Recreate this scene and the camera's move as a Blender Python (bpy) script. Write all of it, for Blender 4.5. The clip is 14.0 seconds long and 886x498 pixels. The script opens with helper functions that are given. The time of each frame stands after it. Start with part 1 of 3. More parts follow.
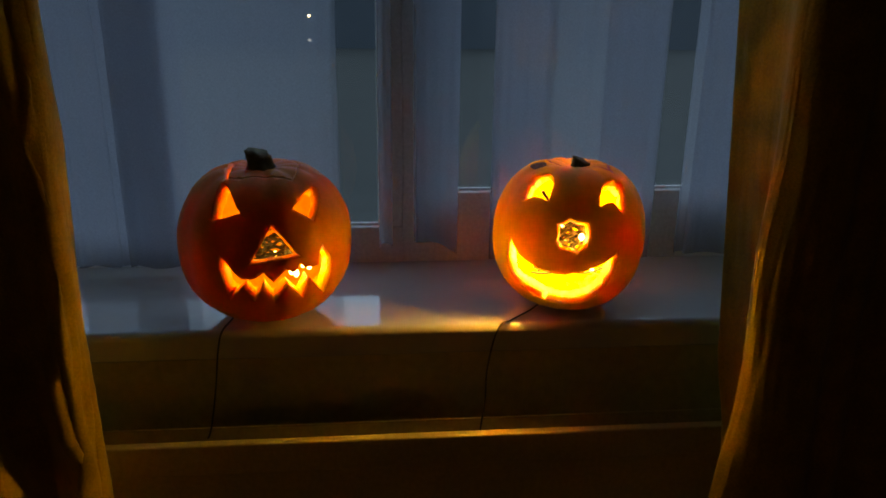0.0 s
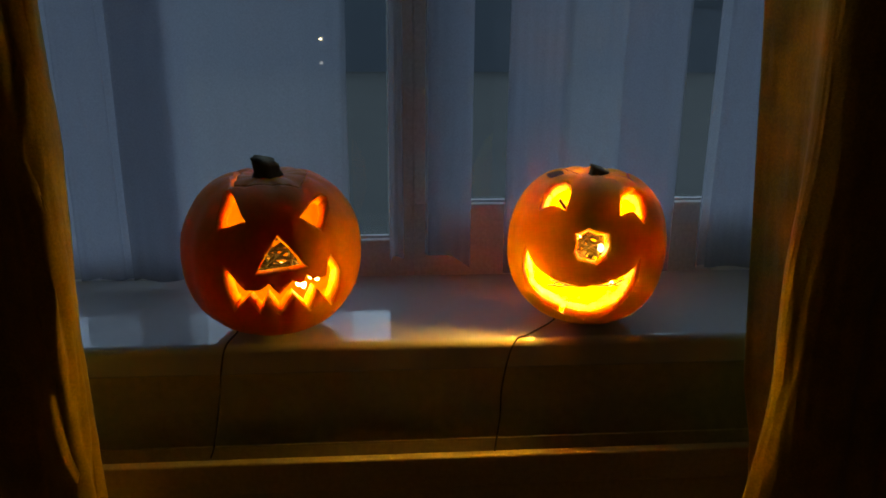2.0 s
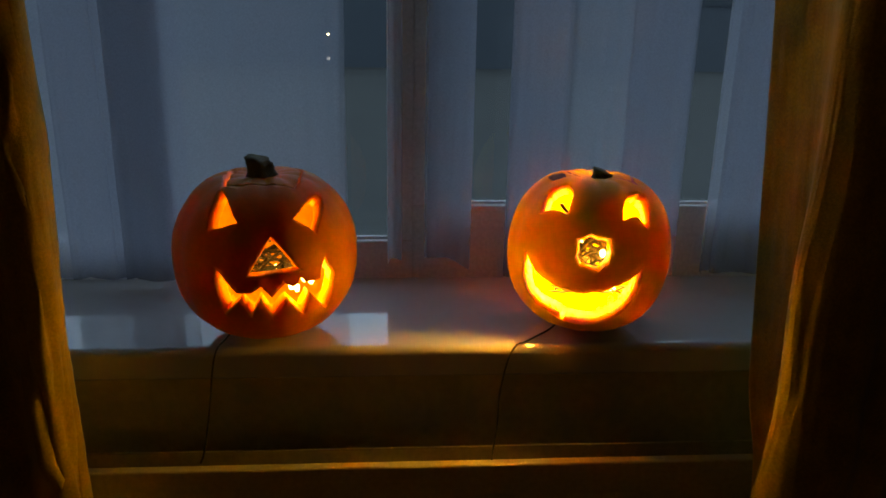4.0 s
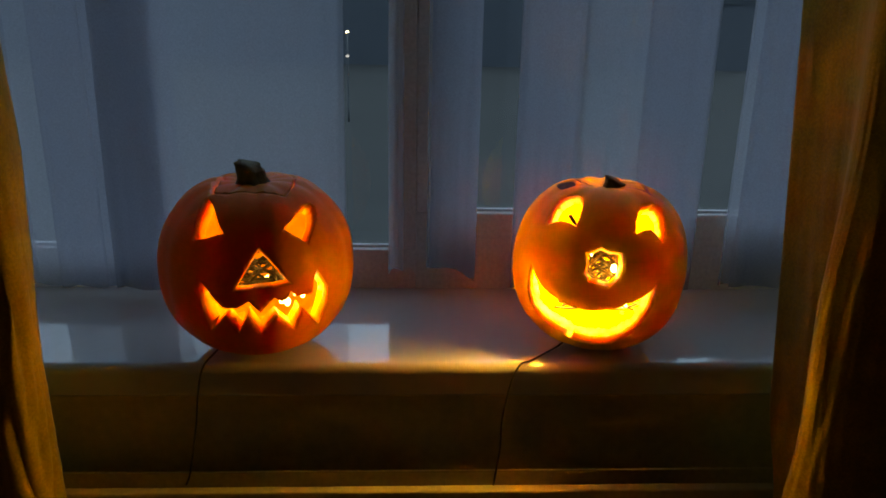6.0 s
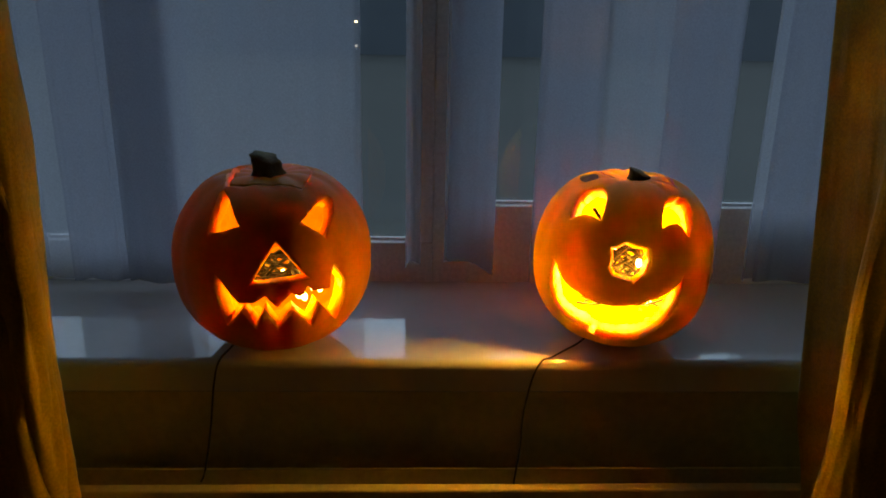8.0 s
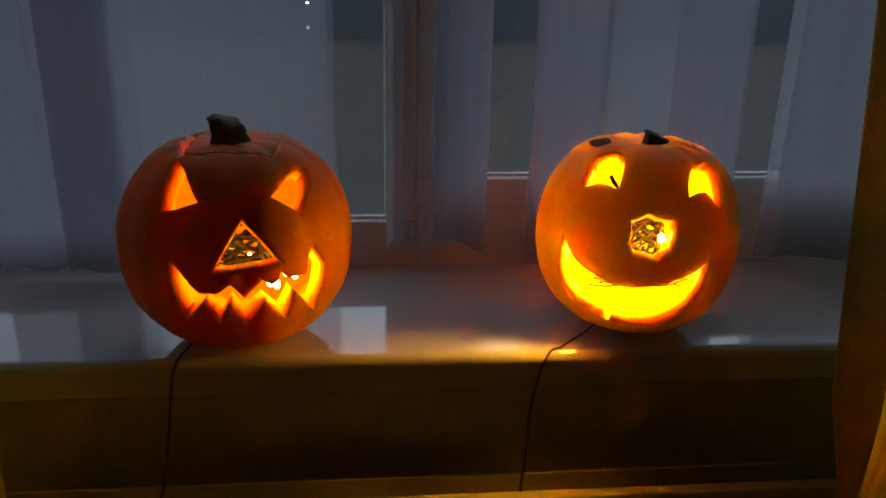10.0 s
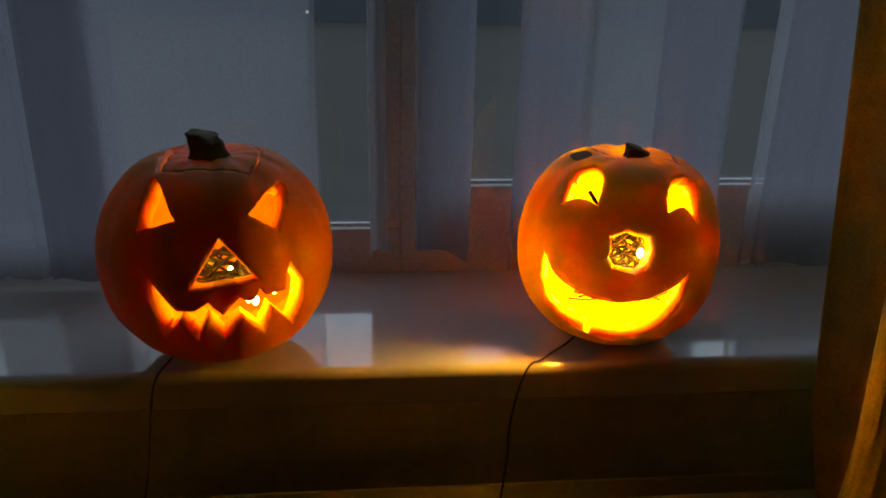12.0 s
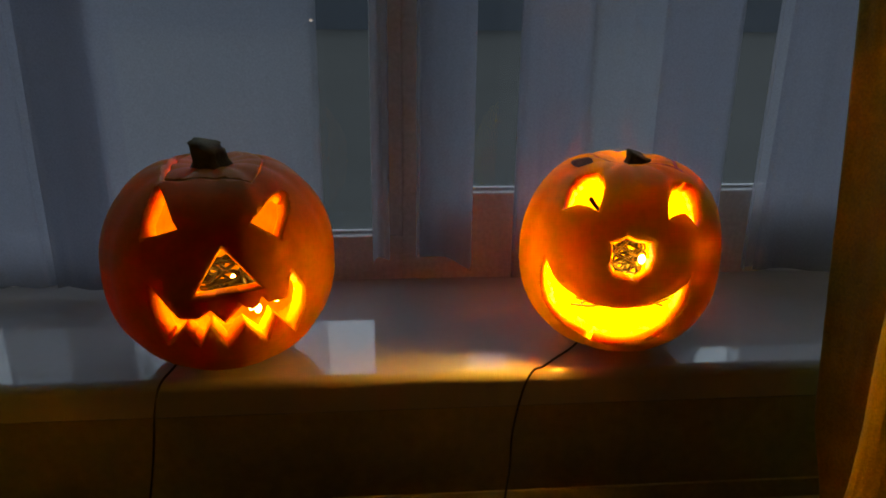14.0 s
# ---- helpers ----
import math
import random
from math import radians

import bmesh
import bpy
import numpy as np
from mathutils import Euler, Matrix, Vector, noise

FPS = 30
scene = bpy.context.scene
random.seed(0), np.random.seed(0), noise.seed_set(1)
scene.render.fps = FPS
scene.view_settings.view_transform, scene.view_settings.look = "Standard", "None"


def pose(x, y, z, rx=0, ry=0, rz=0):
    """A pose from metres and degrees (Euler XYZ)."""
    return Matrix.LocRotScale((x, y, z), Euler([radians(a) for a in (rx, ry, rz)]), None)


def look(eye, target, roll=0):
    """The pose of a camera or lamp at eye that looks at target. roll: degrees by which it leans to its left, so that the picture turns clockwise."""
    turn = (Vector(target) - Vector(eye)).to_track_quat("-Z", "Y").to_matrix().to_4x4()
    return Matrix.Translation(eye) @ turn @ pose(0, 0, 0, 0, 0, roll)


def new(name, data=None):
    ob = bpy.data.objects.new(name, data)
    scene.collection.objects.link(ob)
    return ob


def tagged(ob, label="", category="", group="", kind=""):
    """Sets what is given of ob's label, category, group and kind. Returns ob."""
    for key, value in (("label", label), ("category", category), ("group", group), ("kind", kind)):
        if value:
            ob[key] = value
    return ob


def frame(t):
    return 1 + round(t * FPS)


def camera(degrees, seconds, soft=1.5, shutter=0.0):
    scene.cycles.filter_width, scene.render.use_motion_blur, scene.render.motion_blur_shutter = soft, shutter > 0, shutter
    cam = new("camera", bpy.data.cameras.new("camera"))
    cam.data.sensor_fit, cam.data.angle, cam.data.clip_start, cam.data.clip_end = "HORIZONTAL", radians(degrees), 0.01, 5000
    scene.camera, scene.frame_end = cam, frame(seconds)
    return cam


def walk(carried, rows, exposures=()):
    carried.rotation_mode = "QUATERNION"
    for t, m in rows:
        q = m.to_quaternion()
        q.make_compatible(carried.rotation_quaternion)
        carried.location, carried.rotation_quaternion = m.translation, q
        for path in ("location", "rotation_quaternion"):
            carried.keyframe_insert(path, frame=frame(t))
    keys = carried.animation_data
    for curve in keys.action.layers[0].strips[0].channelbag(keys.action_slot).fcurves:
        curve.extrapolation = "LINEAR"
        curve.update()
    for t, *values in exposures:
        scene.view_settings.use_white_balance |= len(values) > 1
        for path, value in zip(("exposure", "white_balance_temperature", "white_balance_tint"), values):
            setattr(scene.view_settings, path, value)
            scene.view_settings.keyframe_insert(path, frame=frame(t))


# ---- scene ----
cam = camera(60.0, 14.0, soft=1.8)
PATH = [
    (0, (-0.216, -1.205, 1.354), (-0.038, 0.68, 0.709), 0.7),
    (0.5, (-0.223, -1.2, 1.353), (-0.045, 0.689, 0.721), 0.7),
    (1, (-0.232, -1.199, 1.346), (-0.065, 0.699, 0.737), 0.6),
    (1.5, (-0.228, -1.173, 1.321), (-0.069, 0.73, 0.726), 0.6),
    (2, (-0.216, -1.162, 1.321), (-0.064, 0.743, 0.73), 0.5),
    (2.5, (-0.206, -1.157, 1.326), (-0.057, 0.747, 0.733), 0.6),
    (3, (-0.201, -1.145, 1.315), (-0.052, 0.761, 0.729), 0.7),
    (3.5, (-0.205, -1.137, 1.322), (-0.061, 0.767, 0.728), 0.9),
    (6, (-0.171, -1.056, 1.322), (-0.079, 0.848, 0.717), 1.2),
    (6.5, (-0.185, -1.034, 1.326), (-0.114, 0.871, 0.72), 1.1),
    (7, (-0.191, -1.037, 1.322), (-0.123, 0.866, 0.711), 1.2),
    (9.5, (-0.17, -1.012, 1.317), (-0.094, 0.879, 0.671), 1.0),
    (9.7, (-0.168, -1.007, 1.308), (-0.092, 0.887, 0.669), 0.9),
    (9.8, (-0.227, -0.888, 1.242), (-0.044, 0.995, 0.594), 1.0),
    (10, (-0.229, -0.886, 1.262), (-0.045, 0.991, 0.595), 1.2),
    (10.5, (-0.218, -0.886, 1.285), (-0.034, 0.981, 0.591), 1.4),
    (11, (-0.204, -0.878, 1.285), (-0.026, 0.987, 0.585), 1.2),
    (11.5, (-0.208, -0.877, 1.296), (-0.026, 0.981, 0.58), 1.4),
    (12, (-0.202, -0.876, 1.298), (-0.02, 0.987, 0.594), 1.2),
    (12.5, (-0.197, -0.883, 1.299), (-0.016, 0.983, 0.603), 1.1),
    (13, (-0.2, -0.886, 1.306), (-0.016, 0.982, 0.616), 1.1),
    (13.5, (-0.202, -0.883, 1.302), (-0.03, 0.988, 0.617), 0.8),
    (14, (-0.199, -0.879, 1.299), (-0.028, 0.991, 0.612), 0.8),
]
walk(cam, [(t, look(eye, target, roll)) for t, eye, target, roll in PATH], exposures=[(0, 0.56, 8400, 19), (3, 0.66, 8500, 19), (7, 0.74, 8700, 20), (9.7, 0.64, 9000, 21), (9.8, 0.58, 10500, 27), (14, 0.58, 10500, 27)])
SKY = 1.02
SHEER = 0.45
# lamps among the fairy lights: place, watts, colour
LEFT_GLOW, RIGHT_GLOW = (1.0, 0.50, 0.05), (1.0, 0.58, 0.06)
LAMPS = [
    ((-.350, .005, .900), 0.15, LEFT_GLOW), ((-.41, .075, .925), 0.85, LEFT_GLOW),
    ((.068, .044, .918), 4.2, RIGHT_GLOW), ((.165, .11, .96), 6.4, RIGHT_GLOW), ((.150, .040, .925), 2.0, RIGHT_GLOW),
]

# ---- world and light ----
world = bpy.data.worlds.new("dusk")
scene.world = world
world.use_nodes = True
wn = world.node_tree.nodes
wl = world.node_tree.links
w_co = wn.new("ShaderNodeTexCoord")
w_sep = wn.new("ShaderNodeSeparateXYZ")
w_ramp = wn.new("ShaderNodeValToRGB")
w_ramp.color_ramp.elements[0].position = 0.0
w_ramp.color_ramp.elements[0].color = (0.19, 0.37, 0.64, 1)
w_ramp.color_ramp.elements[1].position = 0.45
w_ramp.color_ramp.elements[1].color = (0.42, 0.75, 1.20, 1)
wl.new(w_co.outputs["Generated"], w_sep.inputs[0])
wl.new(w_sep.outputs["Z"], w_ramp.inputs[0])
wl.new(w_ramp.outputs[0], wn["Background"].inputs["Color"])
wn["Background"].inputs["Strength"].default_value = SKY


# ---- helpers ----
def mat(name, base, rough=0.6, metal=0.0, vary=0.15, scale=20.0, bump=0.0, bump_scale=200.0, fine=0.08):
    """A node material: base colour with two scales of variation, and fine relief."""
    m = bpy.data.materials.new(name)
    m.use_nodes = True
    n, l = m.node_tree.nodes, m.node_tree.links
    b = n["Principled BSDF"]
    co = n.new("ShaderNodeTexCoord")
    big, small = n.new("ShaderNodeTexNoise"), n.new("ShaderNodeTexNoise")
    big.inputs["Scale"].default_value, small.inputs["Scale"].default_value = scale, scale * 14
    big.inputs["Detail"].default_value = 5
    l.new(co.outputs["Object"], big.inputs["Vector"])
    l.new(co.outputs["Object"], small.inputs["Vector"])
    last = None
    for tex, amount in ((big, vary), (small, fine)):
        ramp = n.new("ShaderNodeMapRange")
        ramp.inputs["From Min"].default_value, ramp.inputs["From Max"].default_value = 0.3, 0.7
        ramp.inputs["To Min"].default_value, ramp.inputs["To Max"].default_value = 1 - amount, 1 + amount
        l.new(tex.outputs["Fac"], ramp.inputs["Value"])
        if last is None:
            last = ramp.outputs[0]
        else:
            mul = n.new("ShaderNodeMath")
            mul.operation = "MULTIPLY"
            l.new(last, mul.inputs[0]), l.new(ramp.outputs[0], mul.inputs[1])
            last = mul.outputs[0]
    tint = n.new("ShaderNodeVectorMath")
    tint.operation = "SCALE"
    tint.inputs[0].default_value = base
    l.new(last, tint.inputs["Scale"])
    l.new(tint.outputs[0], b.inputs["Base Color"])
    b.inputs["Roughness"].default_value, b.inputs["Metallic"].default_value = rough, metal
    if bump:
        tex, bp = n.new("ShaderNodeTexNoise"), n.new("ShaderNodeBump")
        tex.inputs["Scale"].default_value, tex.inputs["Detail"].default_value = bump_scale, 4
        bp.inputs["Strength"].default_value, bp.inputs["Distance"].default_value = bump, 0.002
        l.new(co.outputs["Object"], tex.inputs["Vector"])
        l.new(tex.outputs["Fac"], bp.inputs["Height"])
        l.new(bp.outputs[0], b.inputs["Normal"])
    return m


def emitter(name, colour, strength):
    m = bpy.data.materials.new(name)
    m.use_nodes = True
    n = m.node_tree.nodes
    e = n.new("ShaderNodeEmission")
    e.inputs["Color"].default_value, e.inputs["Strength"].default_value = (*colour, 1), strength
    m.node_tree.links.new(e.outputs[0], n["Material Output"].inputs["Surface"])
    return m


def obj(name, bm, materials, parent=None, label="", smooth=True):
    me = bpy.data.meshes.new(name)
    bm.to_mesh(me)
    bm.free()
    if smooth:
        for p in me.polygons:
            p.use_smooth = True
    for m in materials if isinstance(materials, (list, tuple)) else [materials]:
        me.materials.append(m)
    ob = new(name, me)
    if parent:
        ob.parent = parent
        ob.matrix_parent_inverse = Matrix.Translation(parent_place(parent)).inverted()
    if label:
        tagged(ob, label)
    return ob


def parent_place(p):
    return p.location + (parent_place(p.parent) - p.parent.location if p.parent else Vector())


def part(name, bm, material, parent, label="", smooth=True):
    return obj(name, bm, material, parent, label, smooth)


def empty(name, place, label, category, group="", kind=""):
    e = new(name)
    e.location = place
    e.empty_display_size = 0.02
    return tagged(e, label, category, group, kind)


def box(bm, x0, x1, y0, y1, z0, z1, bevel=0.0):
    v = bmesh.ops.create_cube(bm, size=1.0)["verts"]
    for q in v:
        q.co = Vector(((x0 + x1) / 2 + q.co.x * (x1 - x0), (y0 + y1) / 2 + q.co.y * (y1 - y0), (z0 + z1) / 2 + q.co.z * (z1 - z0)))
    if bevel:
        es = list({e for q in v for e in q.link_edges})
        bmesh.ops.bevel(bm, geom=es, offset=bevel, segments=2, affect="EDGES", profile=0.5)
    return bm


def block(name, x0, x1, y0, y1, z0, z1, material, parent=None, bevel=0.0, label=""):
    return obj(name, box(bmesh.new(), x0, x1, y0, y1, z0, z1, bevel), material, parent, label, smooth=False)


def spline(points, steps=8):
    """A smooth line through the points."""
    p = [Vector(q) for q in points]
    p = [2 * p[0] - p[1], *p, 2 * p[-1] - p[-2]]
    out = []
    for k in range(1, len(p) - 2):
        a, b, c, d = p[k - 1 : k + 3]
        for s in range(steps):
            t = s / steps
            out.append(0.5 * (2 * b + (c - a) * t + (2 * a - 5 * b + 4 * c - d) * t * t + (3 * b - a - 3 * c + d) * t**3))
    return out + [p[-2]]


def tube(bm, line, radius, sides=8, taper=None):
    """A round cord along a line of points."""
    rings = []
    up = Vector((0.2, 0.3, 1)).normalized()
    for k, q in enumerate(line):
        d = (line[min(k + 1, len(line) - 1)] - line[max(k - 1, 0)]).normalized()
        a = d.cross(up)
        if a.length < 0.05:
            a = d.cross(Vector((1, 0, 0)))
        a.normalize()
        b = d.cross(a)
        r = radius * (taper(k / (len(line) - 1)) if taper else 1)
        rings.append([bm.verts.new(q + r * (math.cos(2 * math.pi * s / sides) * a + math.sin(2 * math.pi * s / sides) * b)) for s in range(sides)])
    for r0, r1 in zip(rings, rings[1:]):
        for s in range(sides):
            bm.faces.new((r0[s], r0[(s + 1) % sides], r1[(s + 1) % sides], r1[s]))
    bm.faces.new(rings[0][::-1]), bm.faces.new(rings[-1])
    return bm


def smoothstep(a, b, v):
    t = min(1.0, max(0.0, (v - a) / (b - a)))
    return t * t * (3 - 2 * t)


# ---- materials ----
M_SKIN_L = mat("pumpkin_skin", (0.62, 0.115, 0.010), rough=0.46, vary=0.22, scale=9, bump=0.12, bump_scale=160, fine=0.12)
M_FLESH_L = mat("pumpkin_flesh", (0.85, 0.38, 0.085), rough=0.6, vary=0.12, scale=25, bump=0.35, bump_scale=120)
M_SKIN_R = mat("pumpkin_skin_pale", (0.60, 0.25, 0.010), rough=0.48, vary=0.2, scale=9, bump=0.12, bump_scale=160, fine=0.12)
M_FLESH_R = mat("pumpkin_flesh_pale", (0.56, 0.215, 0.14), rough=0.6, vary=0.12, scale=25, bump=0.35, bump_scale=120)
for m, radius in ((M_FLESH_L, (0.010, 0.005, 0.0008)), (M_FLESH_R, (0.012, 0.005, 0.0008))):
    b = m.node_tree.nodes["Principled BSDF"]
    b.inputs["Subsurface Weight"].default_value = 1.0
    b.inputs["Subsurface Radius"].default_value = radius
    b.inputs["Subsurface Scale"].default_value = 1.0
for m, colour, radius in ((M_SKIN_L, (0.80, 0.36, 0.02, 1), (0.0190, 0.0120, 0.001)), (M_SKIN_R, (0.76, 0.62, 0.03, 1), (0.0195, 0.0193, 0.001))):
    # light from the lamps inside seeps through the flesh and out of the skin
    n, l = m.node_tree.nodes, m.node_tree.links
    seep, mix = n.new("ShaderNodeSubsurfaceScattering"), n.new("ShaderNodeMixShader")
    seep.inputs["Color"].default_value, seep.inputs["Radius"].default_value, seep.inputs["Scale"].default_value = colour, radius, 1.0
    n["Principled BSDF"].inputs["Specular IOR Level"].default_value = 0.3
    mix.inputs[0].default_value = 0.42 if m == M_SKIN_L else 0.44
    l.new(n["Principled BSDF"].outputs[0], mix.inputs[1]), l.new(seep.outputs[0], mix.inputs[2])
    l.new(mix.outputs[0], n["Material Output"].inputs["Surface"])
M_INNER = mat("pumpkin_inner", (0.42, 0.19, 0.06), rough=0.55, vary=0.2, scale=40, bump=0.8, bump_scale=150, fine=0.2)
# unseen back made translucent, so that the lamps cast a warm halo on curtains
M_BACK = mat("pumpkin_skin_translucent", (0.62, 0.16, 0.012), rough=0.48, vary=0.2, scale=9, fine=0.12)
M_BACK_IN = mat("pumpkin_inner_translucent", (0.42, 0.19, 0.06), rough=0.55, vary=0.2, scale=40, bump=0.8, bump_scale=150)
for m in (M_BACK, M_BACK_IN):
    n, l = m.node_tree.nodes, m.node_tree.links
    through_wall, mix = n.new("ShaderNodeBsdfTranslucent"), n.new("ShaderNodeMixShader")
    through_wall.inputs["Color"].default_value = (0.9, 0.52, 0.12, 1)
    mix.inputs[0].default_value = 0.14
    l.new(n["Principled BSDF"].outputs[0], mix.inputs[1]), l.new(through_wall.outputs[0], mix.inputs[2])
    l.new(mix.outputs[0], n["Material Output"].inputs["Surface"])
M_STEM = mat("stem", (0.15, 0.125, 0.06), rough=0.85, vary=0.4, scale=60, bump=0.8, bump_scale=300)
M_SCAR = mat("scar", (0.10, 0.11, 0.09), rough=0.8, vary=0.3, scale=120, bump=0.4)
M_CABLE = mat("cable_dark", (0.018, 0.02, 0.012), rough=0.45, vary=0.2, scale=80)
M_GREEN = mat("cable_green", (0.016, 0.019, 0.006), rough=0.45, vary=0.3, scale=80)
M_BULB = emitter("bulb_glow", (1.0, 0.62, 0.16), 40.0)
M_SILL = mat("sill_paint", (0.74, 0.74, 0.76), rough=0.07, vary=0.03, scale=6, bump=0.03, bump_scale=40, fine=0.015)
M_SILL.node_tree.nodes["Principled BSDF"].inputs["IOR"].default_value = 1.9
M_WALL = mat("wall_paint", (0.72, 0.64, 0.42), rough=0.75, vary=0.06, scale=5, bump=0.25, bump_scale=250)
M_PANEL = mat("cover_paint", (0.76, 0.68, 0.46), rough=0.35, vary=0.04, scale=8, bump=0.05, bump_scale=90)
M_FRAME = mat("window_frame_paint", (0.86, 0.86, 0.87), rough=0.35, vary=0.04, scale=10)
M_DRAPE = mat("drape_velvet", (0.55, 0.36, 0.012), rough=0.9, vary=0.20, scale=20, bump=0.6, bump_scale=600, fine=0.18)
M_DRAPE.node_tree.nodes["Principled BSDF"].inputs["Sheen Weight"].default_value = 0.3
M_ROOM = mat("room_wall_paint", (0.17, 0.14, 0.11), rough=0.8, vary=0.06, scale=5, bump=0.25, bump_scale=250)
M_FLOOR = mat("floor_wood", (0.30, 0.20, 0.085), rough=0.5, vary=0.25, scale=4)
M_CEIL = mat("ceiling_paint", (0.4, 0.38, 0.34), rough=0.8, vary=0.04, scale=4)
M_GROUND = mat("ground_asphalt", (0.050, 0.050, 0.047), rough=0.7, vary=0.06, scale=0.3, fine=0.03)
M_WOOD_FAR = mat("far_foliage", (0.055, 0.063, 0.070), rough=0.9, vary=0.05, scale=0.6, fine=0.02)
for m in (M_GROUND, M_WOOD_FAR):
    m.node_tree.nodes["Principled BSDF"].inputs["Specular IOR Level"].default_value = 0.0
M_POST = mat("lamp_post_metal", (0.045, 0.05, 0.05), rough=0.6)
# dim emission for the street lamp's reflection in the glazing
M_LAMP_GHOST = emitter("lamp_ghost_glow", (0.8, 0.9, 1.0), 0.45)
M_STREET = emitter("street_lamp_glow", (1.0, 0.85, 0.5), 9.0)


def sheer_material():
    m = bpy.data.materials.new("sheer_voile")
    m.use_nodes = True
    n, l = m.node_tree.nodes, m.node_tree.links
    n.remove(n["Principled BSDF"])
    clear, glow, face = n.new("ShaderNodeBsdfTransparent"), n.new("ShaderNodeBsdfTranslucent"), n.new("ShaderNodeBsdfDiffuse")
    clear.inputs["Color"].default_value = (0.92, 0.92, 0.93, 1)
    glow.inputs["Color"].default_value = (0.52, 0.56, 0.64, 1)
    face.inputs["Color"].default_value = (0.50, 0.46, 0.45, 1)
    cloth, both = n.new("ShaderNodeMixShader"), n.new("ShaderNodeMixShader")
    cloth.inputs[0].default_value = 0.5
    co, weave, ramp = n.new("ShaderNodeTexCoord"), n.new("ShaderNodeTexNoise"), n.new("ShaderNodeMapRange")
    weave.inputs["Scale"].default_value, weave.inputs["Detail"].default_value = 350, 3
    ramp.inputs["To Min"].default_value, ramp.inputs["To Max"].default_value = SHEER - 0.08, SHEER + 0.08
    l.new(co.outputs["Object"], weave.inputs["Vector"])
    l.new(weave.outputs["Fac"], ramp.inputs["Value"])
    l.new(glow.outputs[0], cloth.inputs[1]), l.new(face.outputs[0], cloth.inputs[2])
    l.new(ramp.outputs[0], both.inputs[0])
    l.new(clear.outputs[0], both.inputs[1]), l.new(cloth.outputs[0], both.inputs[2])
    l.new(both.outputs[0], n["Material Output"].inputs["Surface"])
    return m


def glass_material():
    m = bpy.data.materials.new("window_glass")
    m.use_nodes = True
    n, l = m.node_tree.nodes, m.node_tree.links
    n.remove(n["Principled BSDF"])
    clear, shine, mix, fres = n.new("ShaderNodeBsdfTransparent"), n.new("ShaderNodeBsdfGlossy"), n.new("ShaderNodeMixShader"), n.new("ShaderNodeFresnel")
    clear.inputs["Color"].default_value = (0.93, 0.96, 0.95, 1)
    shine.inputs["Roughness"].default_value = 0.02
    fres.inputs["IOR"].default_value = 1.45
    l.new(fres.outputs[0], mix.inputs[0])
    l.new(clear.outputs[0], mix.inputs[1]), l.new(shine.outputs[0], mix.inputs[2])
    l.new(mix.outputs[0], n["Material Output"].inputs["Surface"])
    return m


M_SHEER = sheer_material()
M_GLASS = glass_material()

# ---- the room ----
X0, X1, YB, TOP = -2.0, 2.0, -3.2, 2.45
SILL = 0.80
WY0, WY1 = 0.30, 0.55
OX0, OX1, OZ1 = -1.25, 1.0, 2.15
structure = lambda ob, label, cat: tagged(ob, label, cat, kind="structure")
structure(block("floor", X0, X1, YB, 0.3, -0.1, 0, M_FLOOR), "dark wooden floor in the unlit room", "floor")
structure(block("ceiling", X0, X1, YB, WY1, TOP, TOP + 0.1, M_CEIL), "plain pale ceiling of the unlit room", "ceiling")
structure(block("wall_south", X0, X1, YB - 0.15, YB, 0, TOP, M_ROOM), "plain plaster wall of the dark room", "wall")
structure(block("wall_west", X0 - 0.15, X0, YB, WY1, 0, TOP, M_ROOM), "plain plaster side wall in shadow", "wall")
structure(block("wall_east", X1, X1 + 0.15, YB, WY1, 0, TOP, M_ROOM), "plain plaster side wall in shadow", "wall")
wall_n = structure(empty("wall_north", (0, 0.1, 0), "painted window wall with a deep window recess", "wall"), "painted window wall with a deep window recess", "wall")
part("wall_below", box(bmesh.new(), X0, X1, 0.035, WY1, 0, SILL - 0.052), M_WALL, wall_n, smooth=False)
part("wall_beside", box(bmesh.new(), X0, OX0, 0.035, WY1, SILL - 0.052, TOP), M_WALL, wall_n, smooth=False)
part("wall_beside", box(bmesh.new(), OX1, X1, 0.035, WY1, SILL - 0.052, TOP), M_WALL, wall_n, smooth=False)
part("wall_above", box(bmesh.new(), OX0, OX1, 0.035, WY1, OZ1, TOP), M_WALL, wall_n, smooth=False)


def sill():
    bm = bmesh.new()
    r, y1, lip = 0.014, WY1, 0.052
    prof = [(y1, SILL - lip), (y1, SILL)]
    prof += [(r - r * math.sin(a), SILL - r + r * math.cos(a)) for a in [k * math.pi / 16 for k in range(9)]]
    prof += [(0.0, SILL - lip + 0.004), (0.004, SILL - lip)]
    rows = [[bm.verts.new((x, y, z)) for y, z in prof] for x in (OX0 + 0.002, OX1 - 0.002)]
    for k in range(len(prof)):
        j = (k + 1) % len(prof)
        bm.faces.new((rows[0][k], rows[0][j], rows[1][j], rows[1][k]))
    bm.faces.new(rows[0][::-1]), bm.faces.new(rows[1])
    bmesh.ops.recalc_face_normals(bm, faces=bm.faces)
    ob = obj("window_sill", bm, M_SILL, smooth=False)
    return structure(ob, "glossy white painted window sill with rounded nosing", "window sill")


sill()


